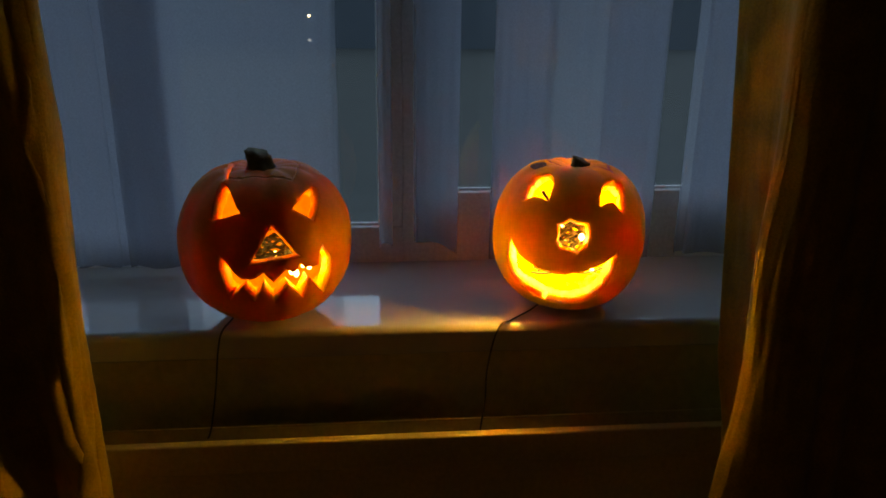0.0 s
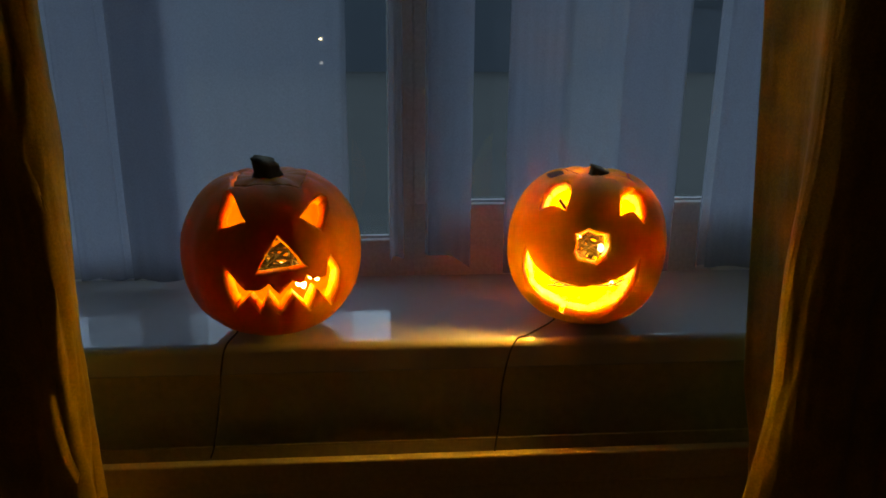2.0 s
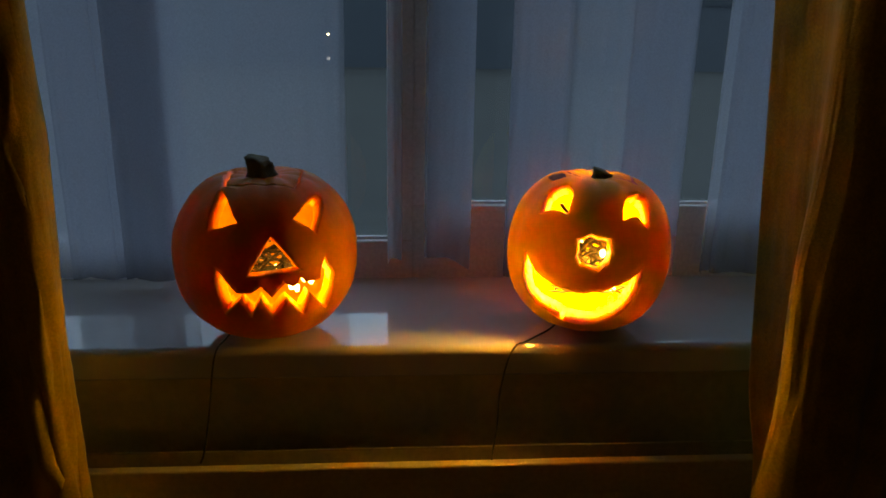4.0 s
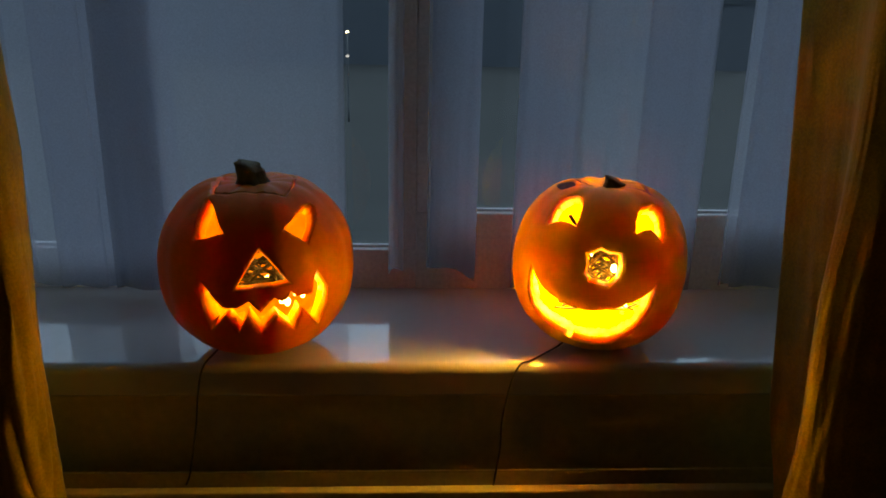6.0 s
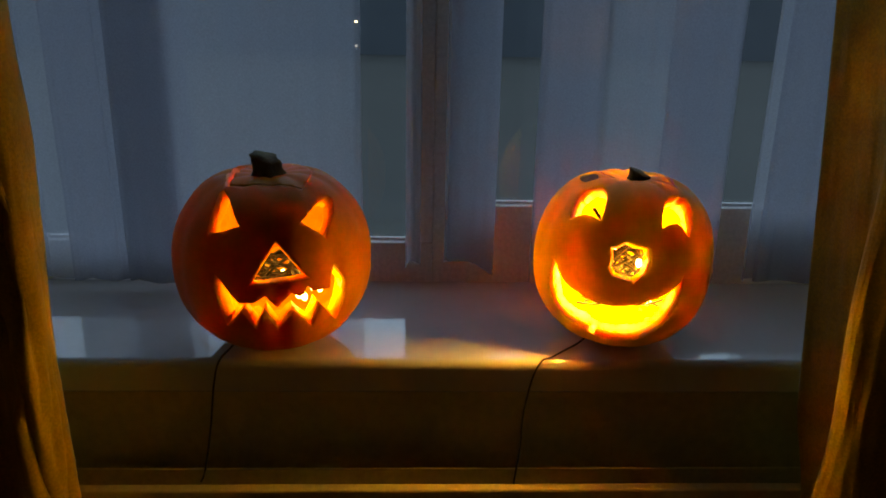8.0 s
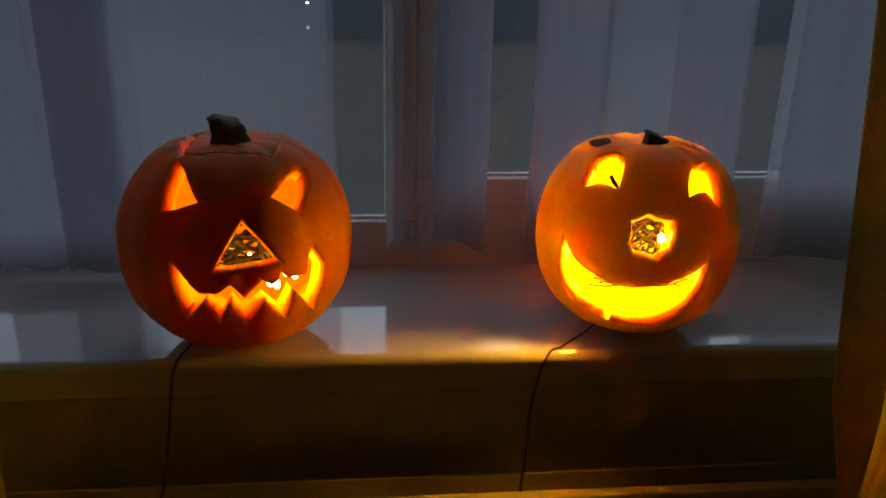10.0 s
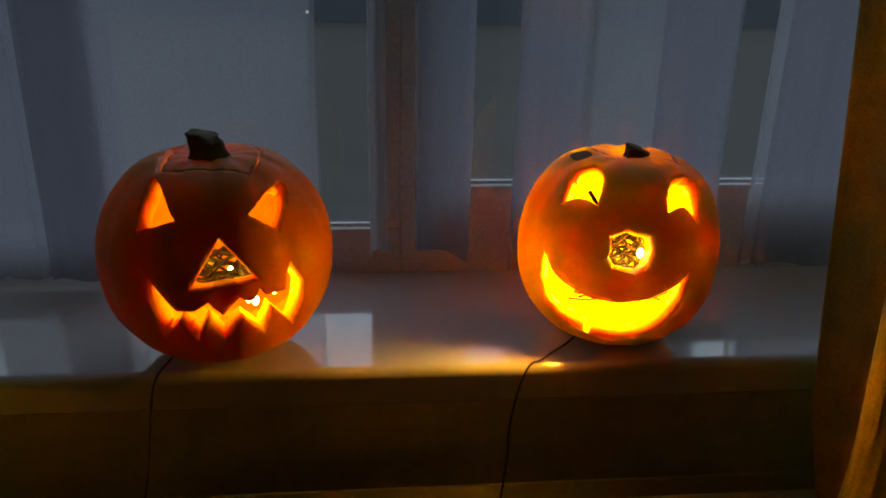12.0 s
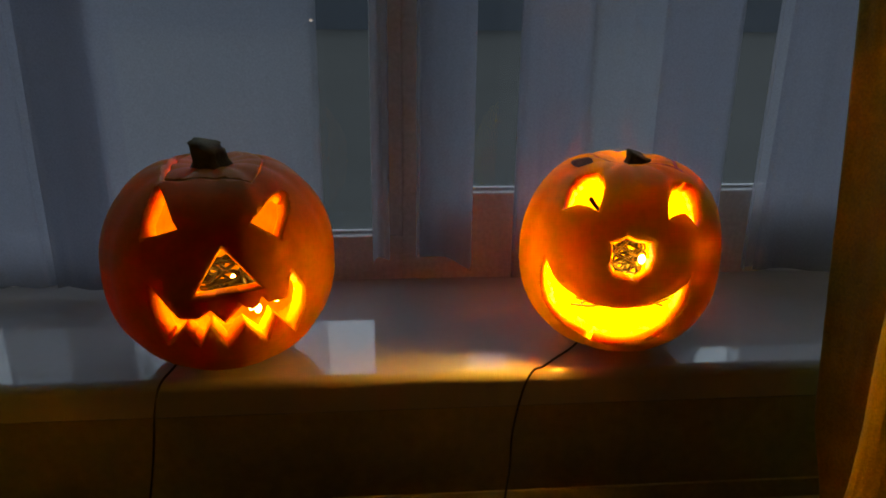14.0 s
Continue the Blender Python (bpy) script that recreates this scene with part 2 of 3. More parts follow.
def ledge():
    """The boxed-in ledge below the sill, with a grooved top rail."""
    e = empty("ledge_box", (0, -0.03, 0), "painted boxed-in ledge under the window sill", "ledge", kind="structure")
    part("front_panel", box(bmesh.new(), X0 + 0.3, X1 - 0.3, -0.055, 0.03, 0.0, 0.565), M_PANEL, e, smooth=False)
    part("top_rail", box(bmesh.new(), X0 + 0.3, X1 - 0.3, -0.064, -0.046, 0.564, 0.622, 0.003), M_PANEL, e, smooth=False)
    part("back_lip", box(bmesh.new(), X0 + 0.3, X1 - 0.3, -0.0205, -0.0165, 0.564, 0.6295, 0.001), M_PANEL, e, smooth=False)


ledge()


# ---- window ----
def window(name, x0, x1, z0, z1, rail_z):
    w = empty(name, (x0, WY0 + 0.04, z0), "white painted casement window at dusk", "window", kind="structure")
    fy0, fy1 = WY0 + 0.036, WY0 + 0.10
    part("bottom_rail", box(bmesh.new(), x0, x1, fy0, fy0 + 0.036, z0, rail_z - 0.0065, 0.002), M_FRAME, w, smooth=False)
    part("glazing_bead", box(bmesh.new(), x0 + 0.05, x1 - 0.05, fy0 + 0.017, fy0 + 0.026, rail_z - 0.006, rail_z - 0.002, 0.001), M_FRAME, w, smooth=False)
    part("top_rail", box(bmesh.new(), x0, x1, fy0, fy1, z1 - 0.07, z1, 0.003), M_FRAME, w, smooth=False)
    part("side_stile", box(bmesh.new(), x0, x0 + 0.05, fy0, fy1, rail_z - 0.006, z1 - 0.072, 0.003), M_FRAME, w, smooth=False)
    part("side_stile", box(bmesh.new(), x1 - 0.05, x1, fy0, fy1, rail_z - 0.006, z1 - 0.072, 0.003), M_FRAME, w, smooth=False)
    g = part("pane", box(bmesh.new(), x0 + 0.045, x1 - 0.045, fy0 + 0.028, fy0 + 0.034, rail_z - 0.006, z1 - 0.068), M_GLASS, w, smooth=False)
    g.visible_shadow = False
    return w


window("window_1", OX0 + 0.002, -0.1562, SILL - 0.0015, OZ1 - 0.002, 0.884)
window("window_2", -0.1558, OX1 - 0.002, SILL - 0.0015, OZ1 - 0.002, 0.957)
post = block("window_post", -0.190, -0.122, WY0 + 0.1005, WY0 + 0.14, SILL - 0.0015, OZ1 - 0.002, M_FRAME)
structure(post, "narrow white post between the two casements", "window post")

# ---- outdoors ----
structure(block("ground", -300, 300, 0.8, 600, -3.7, -3.5, M_GROUND), "grey wet ground outside far below the window", "ground")


def wood_top(x):
    return 5.2 - 2.8 * smoothstep(20.5, 25.0, x) + 0.5 * noise.noise(Vector((x * 0.35, 2.0, 0.0))) + 0.2 * noise.noise(Vector((x * 1.3, 5.0, 0.0)))


def far_wood():
    """A far hedge of trees: a dark core with many small leaf sprays before it and above it."""
    rng = random.Random(5)
    verts, polys = [], []
    for k in range(6000):
        x = rng.uniform(-40, 40)
        c = Vector((x, 64.5 - rng.uniform(0, 0.1), wood_top(x) + rng.uniform(-0.5, 0.25)))
        a = Vector((rng.uniform(-1, 1), 0, rng.uniform(-1, 1))).normalized() * rng.uniform(0.08, 0.16)
        b = Vector((-a.z, rng.uniform(-0.01, 0.01), a.x)) * rng.uniform(0.5, 1.0)
        n = len(verts)
        verts += [c - a, c + b, c + a, c - b]
        polys.append([n, n + 1, n + 2, n + 3])
    steps = [-140 + 2 * k for k in range(141)]
    n = len(verts)
    for x in steps:
        top = wood_top(x)
        verts += [Vector((x, 64.6, -3.5)), Vector((x, 64.6, top)), Vector((x, 68, top)), Vector((x, 68, -3.5))]
    for k in range(len(steps) - 1):
        q = n + 4 * k
        polys += [[q + i, q + 4 + i, q + 4 + (i + 1) % 4, q + (i + 1) % 4] for i in range(4)]
    polys += [[n, n + 1, n + 2, n + 3], [q + 4, q + 7, q + 6, q + 5]]
    me = bpy.data.meshes.new("far_wood")
    me.from_pydata(verts, [], polys)
    me.materials.append(M_WOOD_FAR)
    return tagged(new("far_wood", me), "dark row of distant trees at dusk", "trees", kind="stuff")


far_wood()


def street_lamp(x, y, z):
    e = empty("street_lamp", (x, y, -3.5), "lit street lamp on a slim pole across the street", "street lamp")
    part("pole", tube(bmesh.new(), [Vector((x, y, -3.5 + (z + 3.5) * k / 6)) for k in range(7)], 0.04, 10, lambda t: 1.2 - 0.5 * t), M_POST, e)
    bm = bmesh.new()
    bmesh.ops.create_uvsphere(bm, u_segments=12, v_segments=8, radius=0.06, matrix=Matrix.Translation((x, y, z + 0.1)) @ Matrix.Diagonal((1, 1, 0.7, 1)))
    part("lantern", bm, M_STREET, e, "glowing warm white lantern")
    # added emitter drawing the lantern's ghost reflection, not a second lantern
    bm = bmesh.new()
    bmesh.ops.create_uvsphere(bm, u_segments=12, v_segments=8, radius=0.075, matrix=Matrix.Translation((x, y - 0.1, z - 0.86)) @ Matrix.Diagonal((1, 1, 0.8, 1)))
    part("lamp_ghost", bm, M_LAMP_GHOST, e, "faint reflected image of the street lamp below its lantern")


street_lamp(-2.72, 32.0, 0.10)


# ---- curtains ----
def cloth(name, path, z0, z1, shift, material, rows=40, thick=0.0, steps=8, hem=None, wrinkle=0.002, seed=0, parent=None, ripple=0.0):
    """Hanging cloth along a plan line of (x, y), with a shift (dx, dy) by place on the line and height."""
    line = spline([(*p, 0) for p in path], steps)
    bm = bmesh.new()
    grid = []
    for r in range(rows + 1):
        row = []
        for k, q in enumerate(line):
            s = k / (len(line) - 1)
            low = z0 + (hem(q.x, s) if hem else 0)
            z = low + (z1 - low) * (r / rows) ** 1.15
            dx, dy = shift(s, z)
            w = noise.noise(Vector((s * 14 + seed, z * 4, seed))) * wrinkle + noise.noise(Vector((s * 60, z * 26, seed))) * wrinkle * 0.4
            if ripple:
                w += ripple * (noise.noise(Vector((q.x * 34 + seed, z * 0.5, 1.5))) + 0.6 * noise.noise(Vector((q.x * 80 + seed, z * 0.6, 7.5))))
            row.append(bm.verts.new((q.x + dx + w * 0.5, q.y + dy + w, z)))
        grid.append(row)
    for a, b in zip(grid, grid[1:]):
        for k in range(len(line) - 1):
            bm.faces.new((a[k], a[k + 1], b[k + 1], b[k]))
    ob = obj(name, bm, material, parent)
    if thick:
        sol = ob.modifiers.new("thickness", "SOLIDIFY")
        sol.thickness = thick
    return ob


def sheer_hem(x, s):
    bump = 0.036 * smoothstep(-0.222, -0.200, x) * smoothstep(-0.03, -0.10, x)
    sag = 0.007 * abs(math.sin((x + 0.68) * math.pi / 0.085)) if x < -0.3 else 0.004 * math.sin(x * 23)
    return bump - sag


fan = lambda s, z: (0.0, 0.004)
sheers = [
    [(-1.2, .27), (-1.10, .288), (-1.0, .264), (-.93, .288), (-.87, .264), (-.845, .286), (-.83, .289), (-.76, .290), (-.710, .289), (-.706, .286), (-.75, .284), (-.79, .283), (-.80, .280), (-.79, .276), (-.75, .276), (-.720, .280), (-.705, .288), (-.612, .290), (-.607, .287), (-.65, .285), (-.692, .284), (-.693, .281), (-.65, .279), (-.609, .279), (-.608, .276), (-.65, .274), (-.693, .273), (-.693, .269), (-.65, .267), (-.60, .266), (-.568, .270)],
    [(-.616, .292), (-.600, .293), (-.562, .292), (-.42, .290), (-.30, .290), (-.281, .280)],
    [(-.207, .264), (-.204, .278), (-.194, .286), (-.182, .274), (-.178, .266)],
    [(-.137, .262), (-.134, .278), (-.118, .286), (-.06, .288), (-.049, .284), (-.09, .280), (-.126, .277), (-.127, .271), (-.09, .268), (-.048, .274)],
    [(.018, .264), (.024, .284), (.06, .289), (.120, .289), (.125, .284), (.06, .279), (.026, .277), (.022, .271), (.06, .268), (.112, .268), (.130, .276), (.15, .286), (.19, .289), (.225, .287), (.245, .284), (.26, .288), (.345, .289), (.352, .284), (.29, .279), (.244, .277), (.240, .270), (.29, .266), (.350, .270), (.358, .280)],
    [
     (.412, .264), (.418, .280), (.425, .288), (.50, .290), (.60, .290), (.606, .283), (.50, .279), (.44, .278), (.436, .271), (.45, .268), (.48, .276), (.54, .264), (.60, .272), (.68, .264), (.76, .286), (.85, .264), (.95, .28)],
]
for k, path in enumerate(sheers):
    c = cloth("sheer_curtain", path, SILL + 0.025, 2.12, fan, M_SHEER, rows=26, hem=sheer_hem, wrinkle=0.002, seed=3 + k, ripple=0.0035, steps=12)
    tagged(c, "translucent white voile curtain hanging in soft folds before the window", "curtain", "sheer curtains")


right_path = [(.379, -.010), (.388, -.04), (.397, -.075), (.402, -.105), (.395, -.128), (.378, -.136), (.366, -.147), (.365, -.164), (.374, -.179), (.395, -.193), (.43, -.198), (.475, -.185), (.51, -.15), (.56, -.14), (.61, -.08), (.66, -.11), (.72, -.14), (.78, -.09), (.88, -.13), (1.0, -.10), (1.15, -.13)]
left_path = [(-.74, -.045), (-.69, -.075), (-.655, -.108), (-.6435, -.130), (-.646, -.146), (-.653, -.160), (-.666, -.168), (-.686, -.162), (-.708, -.142), (-.735, -.120), (-.765, -.130), (-.785, -.160), (-.80, -.190), (-.83, -.20), (-.89, -.17), (-.95, -.20), (-1.0, -.34), (-1.1, -.28), (-1.25, -.32)]


def right_shift(s, z):
    """The leading edge leans out over the sill; the fold behind it flares towards the floor."""
    n = len(right_path) - 1
    inner = 1 - smoothstep(3 / n, 6 / n, s)
    ridge = math.exp(-(((s - 7 / n) / 0.085) ** 2))
    dx = -0.026 * (z - 0.95) * inner + ridge * (0.025 * max(z - 1.0, 0) - 0.040 * smoothstep(0.80, 0.46, z))
    dx += 0.004 * ridge * math.sin(z * 17 + 1.0)
    dy = inner * (0.10 * (z - 0.95) - 0.035 * smoothstep(0.75, 0.62, z)) - 0.018 * (1 - inner) * smoothstep(0.8, 0.5, z)
    return dx, dy


def left_shift(s, z):
    n = len(left_path) - 1
    second = math.exp(-(((s - 11 / n) / 0.07) ** 2))
    first = math.exp(-(((s - 6 / n) / 0.06) ** 2))
    dx = 0.0015 * math.sin(z * 9 + s * 20) + 0.06 * second * smoothstep(0.90, 0.45, z)
    crumple = first * noise.noise(Vector((s * 30, z * 11, 3.0)))
    return dx + 0.022 * crumple + 0.004 * first * math.sin(z * 13 + 0.5), 0.004 * math.sin(z * 7 + 2 + s * 30) + 0.026 * first * noise.noise(Vector((s * 24, z * 13, 9.0))) - 0.12 * second * smoothstep(0.90, 0.45, z)


for path, shift, seed in ((right_path, right_shift, 11), (left_path, left_shift, 23)):
    d = empty("drape", (path[4][0], path[4][1], 0.02), "heavy ochre velvet drape hanging beside the window", "curtain", "drapes")
    inv = Matrix.Translation(d.location).inverted()
    for name, z0, z1, thick in (("fabric", 0.10, 2.20, 0.003), ("hem", 0.02, 0.0985, 0.006), ("heading_tape", 2.2015, 2.26, 0.005)):
        c = cloth(name, path, z0, z1, shift, M_DRAPE, rows=70 if name == "fabric" else 4, thick=thick, steps=10, wrinkle=0.006, seed=seed)
        c.parent, c.matrix_parent_inverse = d, inv
rail = empty("curtain_rail", (0, -0.1, 2.27), "plain metal curtain rail above the window", "curtain rail")
part("rod", tube(bmesh.new(), [Vector((-1.4, -.3, 2.27)), Vector((-0.8, -.2, 2.27)), Vector((0, -.15, 2.27)), Vector((1.3, -.11, 2.27))], 0.012, 10), M_POST, rail)
for x in (-1.3, 1.2):
    part("bracket", box(bmesh.new(), x - .01, x + .01, -0.3 if x < 0 else -0.12, 0.034, 2.262, 2.278), M_POST, rail, smooth=False)


# ---- pumpkins ----
def shape(az, el, R, H, ribs, seed):
    """The skin's place by azimuth from the front and elevation, round the centre."""
    c, s = math.cos(el), math.sin(el)
    sq = (abs(c) ** 2.25 + abs(s) ** 2.25) ** (-1 / 2.25)
    rib = 1 - 0.022 * abs(math.sin(az * ribs / 2 + seed)) ** 6 * max(0.0, c) ** 0.6
    lump = 1 + 0.012 * noise.noise(Vector((math.sin(az) * c * 1.6 + seed, math.cos(az) * c * 1.6, s * 1.6)))
    r = c * sq * R * rib * lump
    z = s * sq * H * lump
    if s > 0:
        z -= 0.0025 * abs(math.sin(az * ribs / 2 + seed)) ** 4 * math.exp(-(((r / R - 0.42) / 0.2) ** 2))
        z -= 0.016 * math.exp(-((r / (0.33 * R)) ** 2))
    else:
        z += 0.012 * math.exp(-((r / (0.4 * R)) ** 2))
    return Vector((math.sin(az) * r, -math.cos(az) * r, z))


def shell_mesh(R, H, ribs, seed, wall, thin, na=128, ne=56):
    bm = bmesh.new()
    for inner in (False, True):
        rows = []
        for j in range(1, ne):
            el = math.pi / 2 - math.pi * j / ne
            row = []
            for i in range(na):
                az = 2 * math.pi * i / na
                p = shape(az, el, R, H, ribs, seed)
                if inner:
                    # thinner at the unseen back than on the carved side, to let light out
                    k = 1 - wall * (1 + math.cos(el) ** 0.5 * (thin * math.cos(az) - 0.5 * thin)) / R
                    p = Vector((p.x * k, p.y * k, p.z * k)) * (1 + 0.03 * noise.noise(p * 42) + 0.012 * noise.noise(p * 110))
                row.append(bm.verts.new(p))
            rows.append(row)
        top, bot = [bm.verts.new(shape(0, a, R, H, ribs, seed) * (1 - wall / R if inner else 1.0)) for a in (math.pi / 2, -math.pi / 2)]
        for i in range(na):
            j = (i + 1) % na
            fs = [(top, rows[0][i], rows[0][j]), (rows[-1][i], bot, rows[-1][j])]
            fs += [(a[i], b[i], b[j], a[j]) for a, b in zip(rows, rows[1:])]
            for f in fs:
                bm.faces.new(f[::-1] if inner else f)
    return bm


def cutter_mesh(outline, R, H, near=0.45, far=1.35):
    """A tapering plug from inside the pumpkin out through the outline of (azimuth, elevation) degrees."""
    def way(a, e):
        a, e = radians(a), radians(e)
        return Vector((R * math.sin(a) * math.cos(e), -R * math.cos(a) * math.cos(e), H * math.sin(e)))
    dense = []
    for (a0, e0), (a1, e1) in zip(outline, outline[1:] + outline[:1]):
        for s in (0, 1 / 3, 2 / 3):
            w = way(a0, e0) * (1 - s) + way(a1, e1) * s
            dense.append(w)
    bm = bmesh.new()
    a = [bm.verts.new(w * near) for w in dense]
    b = [bm.verts.new(w * far) for w in dense]
    for k in range(len(dense)):
        j = (k + 1) % len(dense)
        bm.faces.new((a[k], a[j], b[j], b[k]))
    bm.faces.new(a[::-1]), bm.faces.new(b)
    bmesh.ops.triangulate(bm, faces=[f for f in bm.faces if len(f.verts) > 4])
    bmesh.ops.recalc_face_normals(bm, faces=bm.faces)
    return bm


def carve(base, cuts, operation="DIFFERENCE"):
    """The base mesh with the plugs cut out of it (or kept)."""
    temp = []
    def hold(bm):
        me = bpy.data.meshes.new("temp")
        bm.to_mesh(me), bm.free()
        temp.append(new("temp", me))
        return temp[-1]
    ob = hold(base)
    for c in cuts:
        mod = ob.modifiers.new("cut", "BOOLEAN")
        mod.operation, mod.solver, mod.object = operation, "EXACT", hold(c)
    bpy.context.view_layer.update()
    deps = bpy.context.evaluated_depsgraph_get()
    out = bmesh.new()
    out.from_mesh(ob.evaluated_get(deps).to_mesh())
    for t in temp:
        me = t.data
        bpy.data.objects.remove(t)
        bpy.data.meshes.remove(me)
    return out


def paint_shell(bm, R, H, wall):
    """Skin outside, flesh inside and on the cut faces."""
    for f in bm.faces:
        c = f.calc_center_median()
        out = Vector((c.x / R, c.y / R, c.z / H))
        f.material_index = 0 if f.normal.dot(out.normalized()) > 0.35 and out.length > 1 - 0.75 * wall / R - 0.12 * (abs(out.normalized().z) > 0.7) else 1
        if f.material_index == 1 and out.length < 1 - 0.8 * wall / R:
            f.material_index = 2
        # back faces take the translucent pair, added to light the curtains behind
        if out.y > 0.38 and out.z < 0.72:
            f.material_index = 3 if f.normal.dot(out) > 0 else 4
        f.smooth = True
    return bm


def at(bm, place, turn=None):
    bm.transform(Matrix.Translation(place) @ (turn or Matrix()))
    return bm


def pumpkin(place, R, H, wall, thin, ribs, seed, face, lid, lid_top, stem_at, stem_lean, stem_size, skin, flesh, label):
    centre = Vector((place[0], place[1], SILL - 0.003 + H))
    e = empty("jack_o_lantern", (place[0], place[1], SILL), label, "pumpkin", "carved pumpkins")
    body = carve(shell_mesh(R, H, ribs, seed, wall, thin), [cutter_mesh(o, R, H) for o in face] + [cutter_mesh(lid, R, H)])
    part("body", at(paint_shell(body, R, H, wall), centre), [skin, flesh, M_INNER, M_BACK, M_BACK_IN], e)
    top = carve(shell_mesh(R, H, ribs, seed, wall, thin), [cutter_mesh(lid_top, R, H)], "INTERSECT")
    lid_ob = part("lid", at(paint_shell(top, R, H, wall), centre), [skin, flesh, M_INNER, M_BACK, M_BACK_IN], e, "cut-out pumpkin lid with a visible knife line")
    bm = bmesh.new()
    base = centre + shape(radians(stem_at[0]), radians(stem_at[1]), R, H, ribs, seed) - Vector((0, 0, 0.006))
    w, h = stem_size
    rings = []
    for k in range(8):
        t = k / 7
        r = w * (1.35 - 1.1 * t + 0.75 * t * t) * 0.5
        ring = []
        for s in range(20):
            a = 2 * math.pi * s / 20
            rr = r * (1 + 0.16 * math.cos(5 * a + 0.6 * t)) * (1 + 0.12 * noise.noise(Vector((math.cos(a), math.sin(a), t * 3 + seed))))
            ring.append(bm.verts.new(base + Vector((stem_lean[0] * t * t, stem_lean[1] * t * t, h * t)) + Vector((rr * math.cos(a), rr * math.sin(a), 0.006 * t * math.cos(a - 2.7)))))
        rings.append(ring)
    for a, b in zip(rings, rings[1:]):
        for s in range(20):
            bm.faces.new((a[s], a[(s + 1) % 20], b[(s + 1) % 20], b[s]))
    bm.faces.new(rings[-1]), bm.faces.new(rings[0][::-1])
    part("stem", bm, M_STEM, lid_ob, "dry dark woody pumpkin stem")
    return e, centre


eye_l = [(-29, 28), (-31, 36), (-33, 45), (-37, 52), (-36, 55), (-25, 50), (-17, 43), (-12, 37), (-9, 34), (-19, 31)]
eye_r = [(28, 35), (35, 39), (44, 44), (54, 47), (59, 47), (61, 44), (55, 37), (48, 31), (42, 25), (35, 30)]
nose = [(12, 26), (29, 4), (-3, 2)]
grin = [(-23, 7), (-17, 1), (-9, -8), (-1, -8), (5, -4), (11, -12), (19, -3), (23, -6), (26, -5), (28, 0), (31, -4), (42, -5), (43, 3), (46, 9), (53, -3), (53, -14), (50, -29), (35, -12), (31, -27), (20, -14), (11, -27), (4, -13), (-2, -25), (-8, -13), (-20, -26), (-21, -13), (-23, -3)]
lid_a = [(-38, 57), (-15, 61), (12, 62), (41, 55), (60, 61), (109, 64), (180, 62), (-120, 65), (-69, 65)]
top_a = [(-35.5, 59), (-15, 61.6), (12, 62.5), (41, 55.3), (60, 61.6), (109, 65), (180, 63.5), (-120, 70), (-66, 69.5)]
pumpkin((-.4024, .085), .1468, .141, .022, 0.35, 11, 0.4, [eye_l, eye_r, nose, grin], lid_a, top_a, (0, 86), (-0.004, 0.0), (0.041, 0.034), M_SKIN_L, M_FLESH_L, "carved orange pumpkin with triangle nose and jagged grin, lit inside")
eye_l = [(-57, 33), (-60, 40), (-62, 46), (-62, 52), (-57, 56), (-48, 59), (-40, 57), (-34, 50), (-33, 43), (-33, 36), (-40, 38), (-47, 38), (-52, 36)]
eye_r = [(10, 34), (12, 41), (17, 47), (25, 52), (38, 52), (45, 49), (45, 44), (40, 37), (36, 31), (31, 27), (27, 33), (23, 36), (17, 36)]
nose = [(-23, 22), (-19, 23), (-14, 26), (-8, 24), (0, 23), (1, 15), (-1, 8), (-7, 2), (-14, 4), (-20, 5), (-23, 10), (-22, 15)]
smile = [(-61, 8), (-56, 1), (-51, -4), (-45, -8), (-37, -11), (-27, -12), (-15, -13), (-3, -12), (5, -8), (13, -5), (21, 0), (25, 5), (25, -2), (22, -13), (17, -24), (10, -33), (-1, -40), (-13, -42), (-27, -40), (-43, -35), (-54, -29), (-61, -21), (-64, -11), (-63, -1)]
lid_b = [(44, 77), (49, 66), (52, 57), (74, 62), (110, 60), (150, 60), (-170, 60), (-130, 66), (-90, 76), (-20, 81)]
top_b = [(47, 77.6), (53, 68), (57, 61), (74, 64), (110, 61), (150, 61), (-170, 61), (-130, 67), (-90, 78), (-20, 81.6)]
smiler, centre_r = pumpkin((.134, .095), .136, .1395, .020, 0.52, 10, 2.1, [eye_l, eye_r, nose, smile], lid_b, top_b, (70, 84), (0.0, 0.0), (0.030, 0.017), M_SKIN_R, M_FLESH_R, "carved pale orange pumpkin with round nose and smile, lit inside")


def scar(thing, centre, R, H, ribs, seed, az, el, long, wide):
    """A dry corky patch on the skin."""
    bm = bmesh.new()
    mid = bm.verts.new(centre + shape(radians(az), radians(el), R, H, ribs, seed) * 1.012)
    rim = []
    for k in range(22):
        a = 2 * math.pi * k / 22
        w = 1 + 0.25 * noise.noise(Vector((math.cos(a) * 2, math.sin(a) * 2, 4)))
        q = shape(radians(az + math.degrees(long * math.cos(a) * w / (R * math.cos(radians(el))))), radians(el + math.degrees(wide * math.sin(a) * w / R)), R, H, ribs, seed)
        rim.append(bm.verts.new(centre + q * 1.004))
    for k in range(22):
        bm.faces.new((mid, rim[k], rim[(k + 1) % 22]))
    part("scar", bm, M_SCAR, thing, "grey-green corky scar on the skin")


scar(smiler, centre_r, .136, .1395, 10, 2.1, -89, 64, 0.019, 0.015)
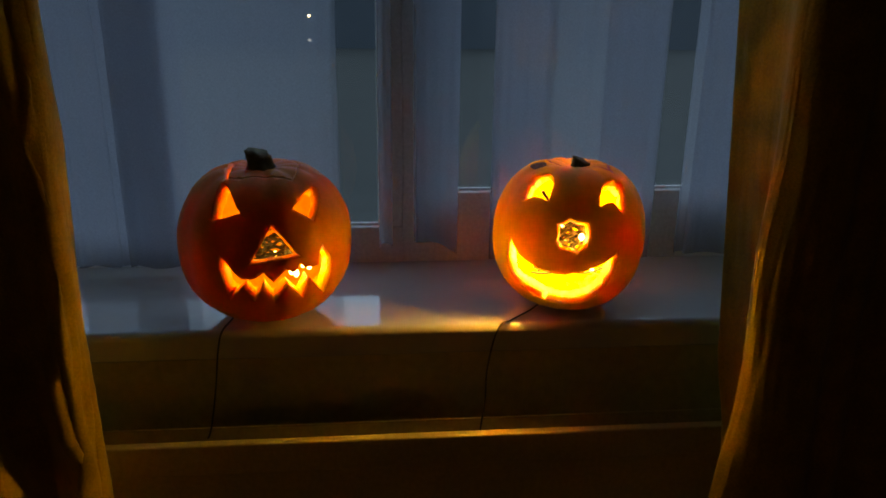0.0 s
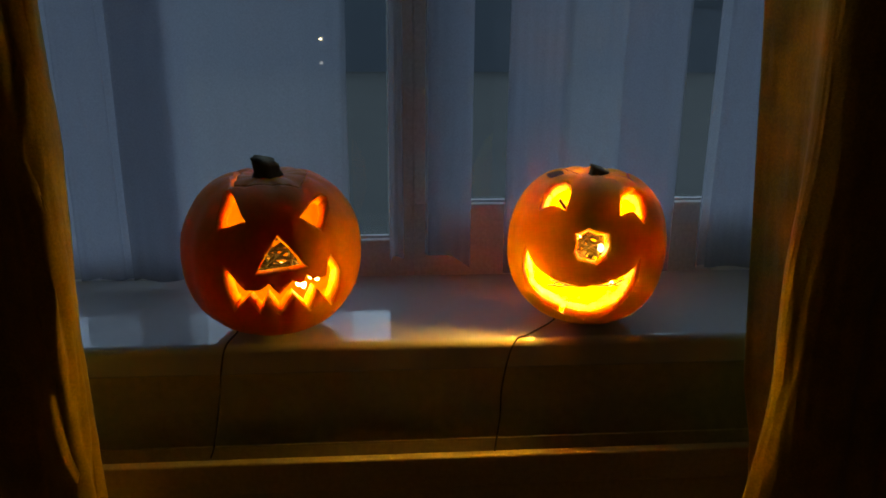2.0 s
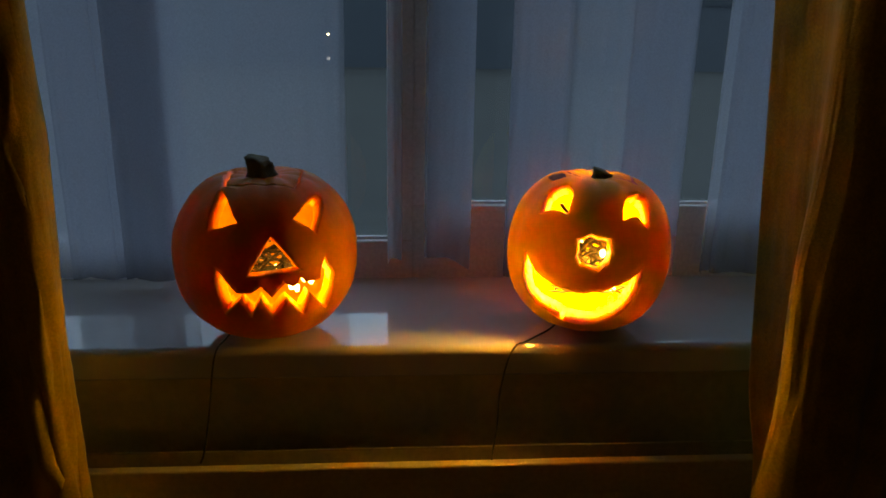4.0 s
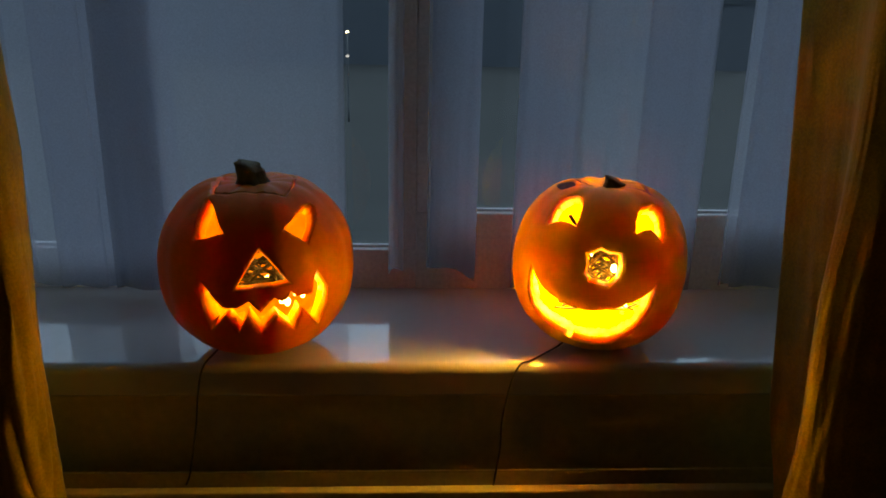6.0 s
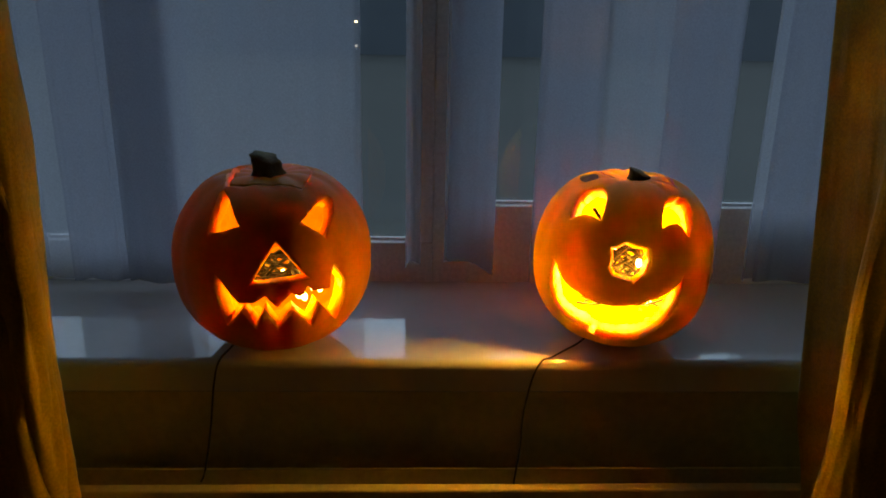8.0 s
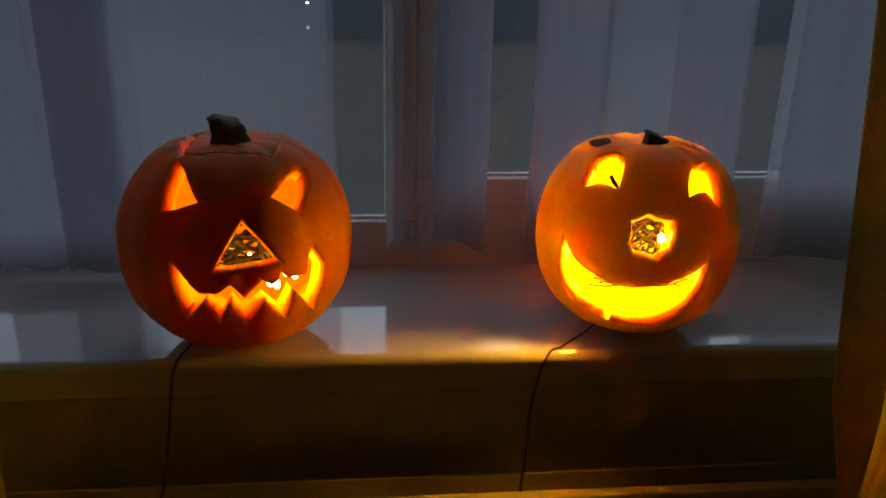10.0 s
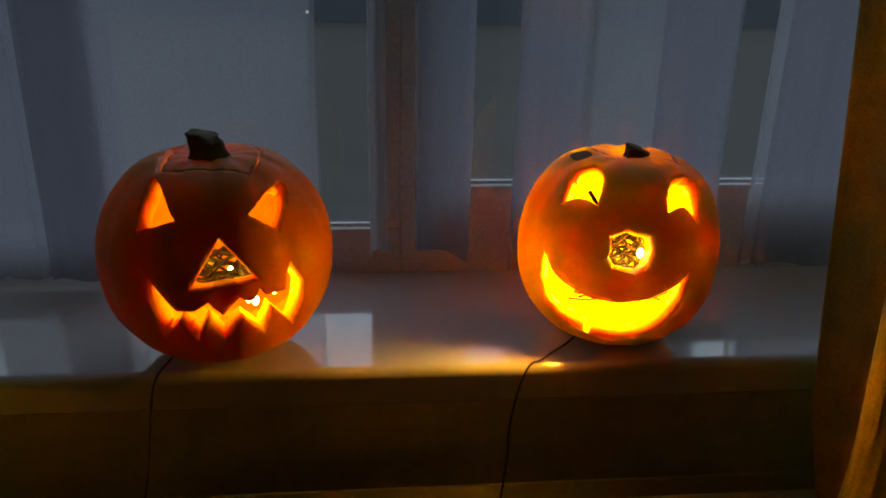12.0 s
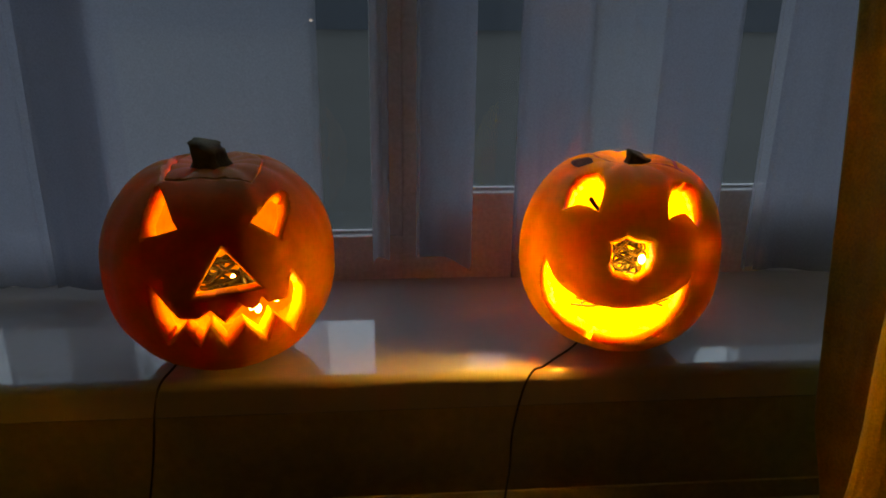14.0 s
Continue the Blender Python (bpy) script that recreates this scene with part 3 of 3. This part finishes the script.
part("pin", tube(bmesh.new(), [Vector(q) for q in ((.0625, .004, 1.037), (.069, .009, 1.028), (.076, .014, 1.020))], 0.0028, 8), M_STEM, smiler, "small dark wooden pin in the eye")


# ---- fairy lights inside ----
def light_string(centre, reach, seed, bulbs, cord):
    e = empty("fairy_lights", centre, "dark green wired fairy lights bundled inside the carved pumpkin", "string lights", "fairy lights")
    rng = random.Random(seed)
    pts = []
    for k in range(150):
        a = k * 0.9 + rng.uniform(-0.4, 0.4)
        pts.append(Vector(centre) + Vector((reach * math.cos(a) * rng.uniform(.5, 1), reach * 0.55 * math.sin(a * 1.3) * rng.uniform(.5, 1), reach * 1.1 * math.sin(k * 0.53) * rng.uniform(.4, 1))))
    part("wire_coil", tube(bmesh.new(), spline(pts, 7), 0.0019, 5), M_GREEN, e)
    for b in bulbs:
        bm = bmesh.new()
        bmesh.ops.create_uvsphere(bm, u_segments=10, v_segments=7, radius=0.004, matrix=Matrix.Translation(b) @ Matrix.Diagonal((1, 1, 1.5, 1)))
        part("bulb", bm, M_BULB, e, "glowing warm bulb")
    part("cord", tube(bmesh.new(), spline(cord, 10), 0.0016, 8), M_CABLE, e, "thin dark cord hanging down over the sill")
    return e


cl, cr = Vector((-.388, .025, .952)), Vector((.115, .025, .958))
light_string(cl, 0.040, 1, [cl + Vector(q) for q in ((.045, -.045, -.04), (-.018, -.030, .018), (.03, .03, .0), (0, .05, -.04), (.055, -.03, -.03), (.064, -.022, -.036), (.037, -.044, -.037), (.074, -.02, -.028))],
             [(-.44, .05, .835), (-.460, .02, .815), (-.472, -.012, .806), (-.478, -.026, .775), (-.486, -.03, .71), (-.498, -.035, .64), (-.503, -.045, .624)])
light_string(cr, 0.034, 2, [cr + Vector(q) for q in ((.014, -.036, .004), (.04, -.02, -.05), (-.03, -.01, -.055), (-.03, .0, .05), (.0, .05, .0), (.01, -.036, -.026), (.014, -.014, -.047), (.048, -.006, -.042), (.035, .025, -.078), (.052, .02, -.076))],
             [(.10, .085, .818), (.07, .062, .804), (.042, .036, .8025), (.018, .012, .8025), (.002, -.001, .803), (-.013, -.012, .778), (-.024, -.016, .72), (-.026, -.02, .67), (-.035, -.04, .628), (-.037, -.048, .622)])
# loose loops of the light string behind the smile's upper lip
lights_r = [o for o in bpy.data.objects if o.name.startswith("fairy_lights")][-1]
for k in range(3):
    loop = [Vector((.060 + .03 * i - .004 * k, .004 + .006 * k + .005 * math.sin(2.2 * i + k), .8975 - .002 * k + .006 * math.sin(1.7 * i + 2 * k))) for i in range(5)]
    part("wire_loop", tube(bmesh.new(), spline(loop, 8), 0.0017, 6), M_GREEN, lights_r)
for place, power, glow in LAMPS:
    d = bpy.data.lights.new("bulb_light", "POINT")
    d.energy, d.color, d.shadow_soft_size = power, glow, 0.030
    lamp = new("bulb_light", d)
    lamp.location = place
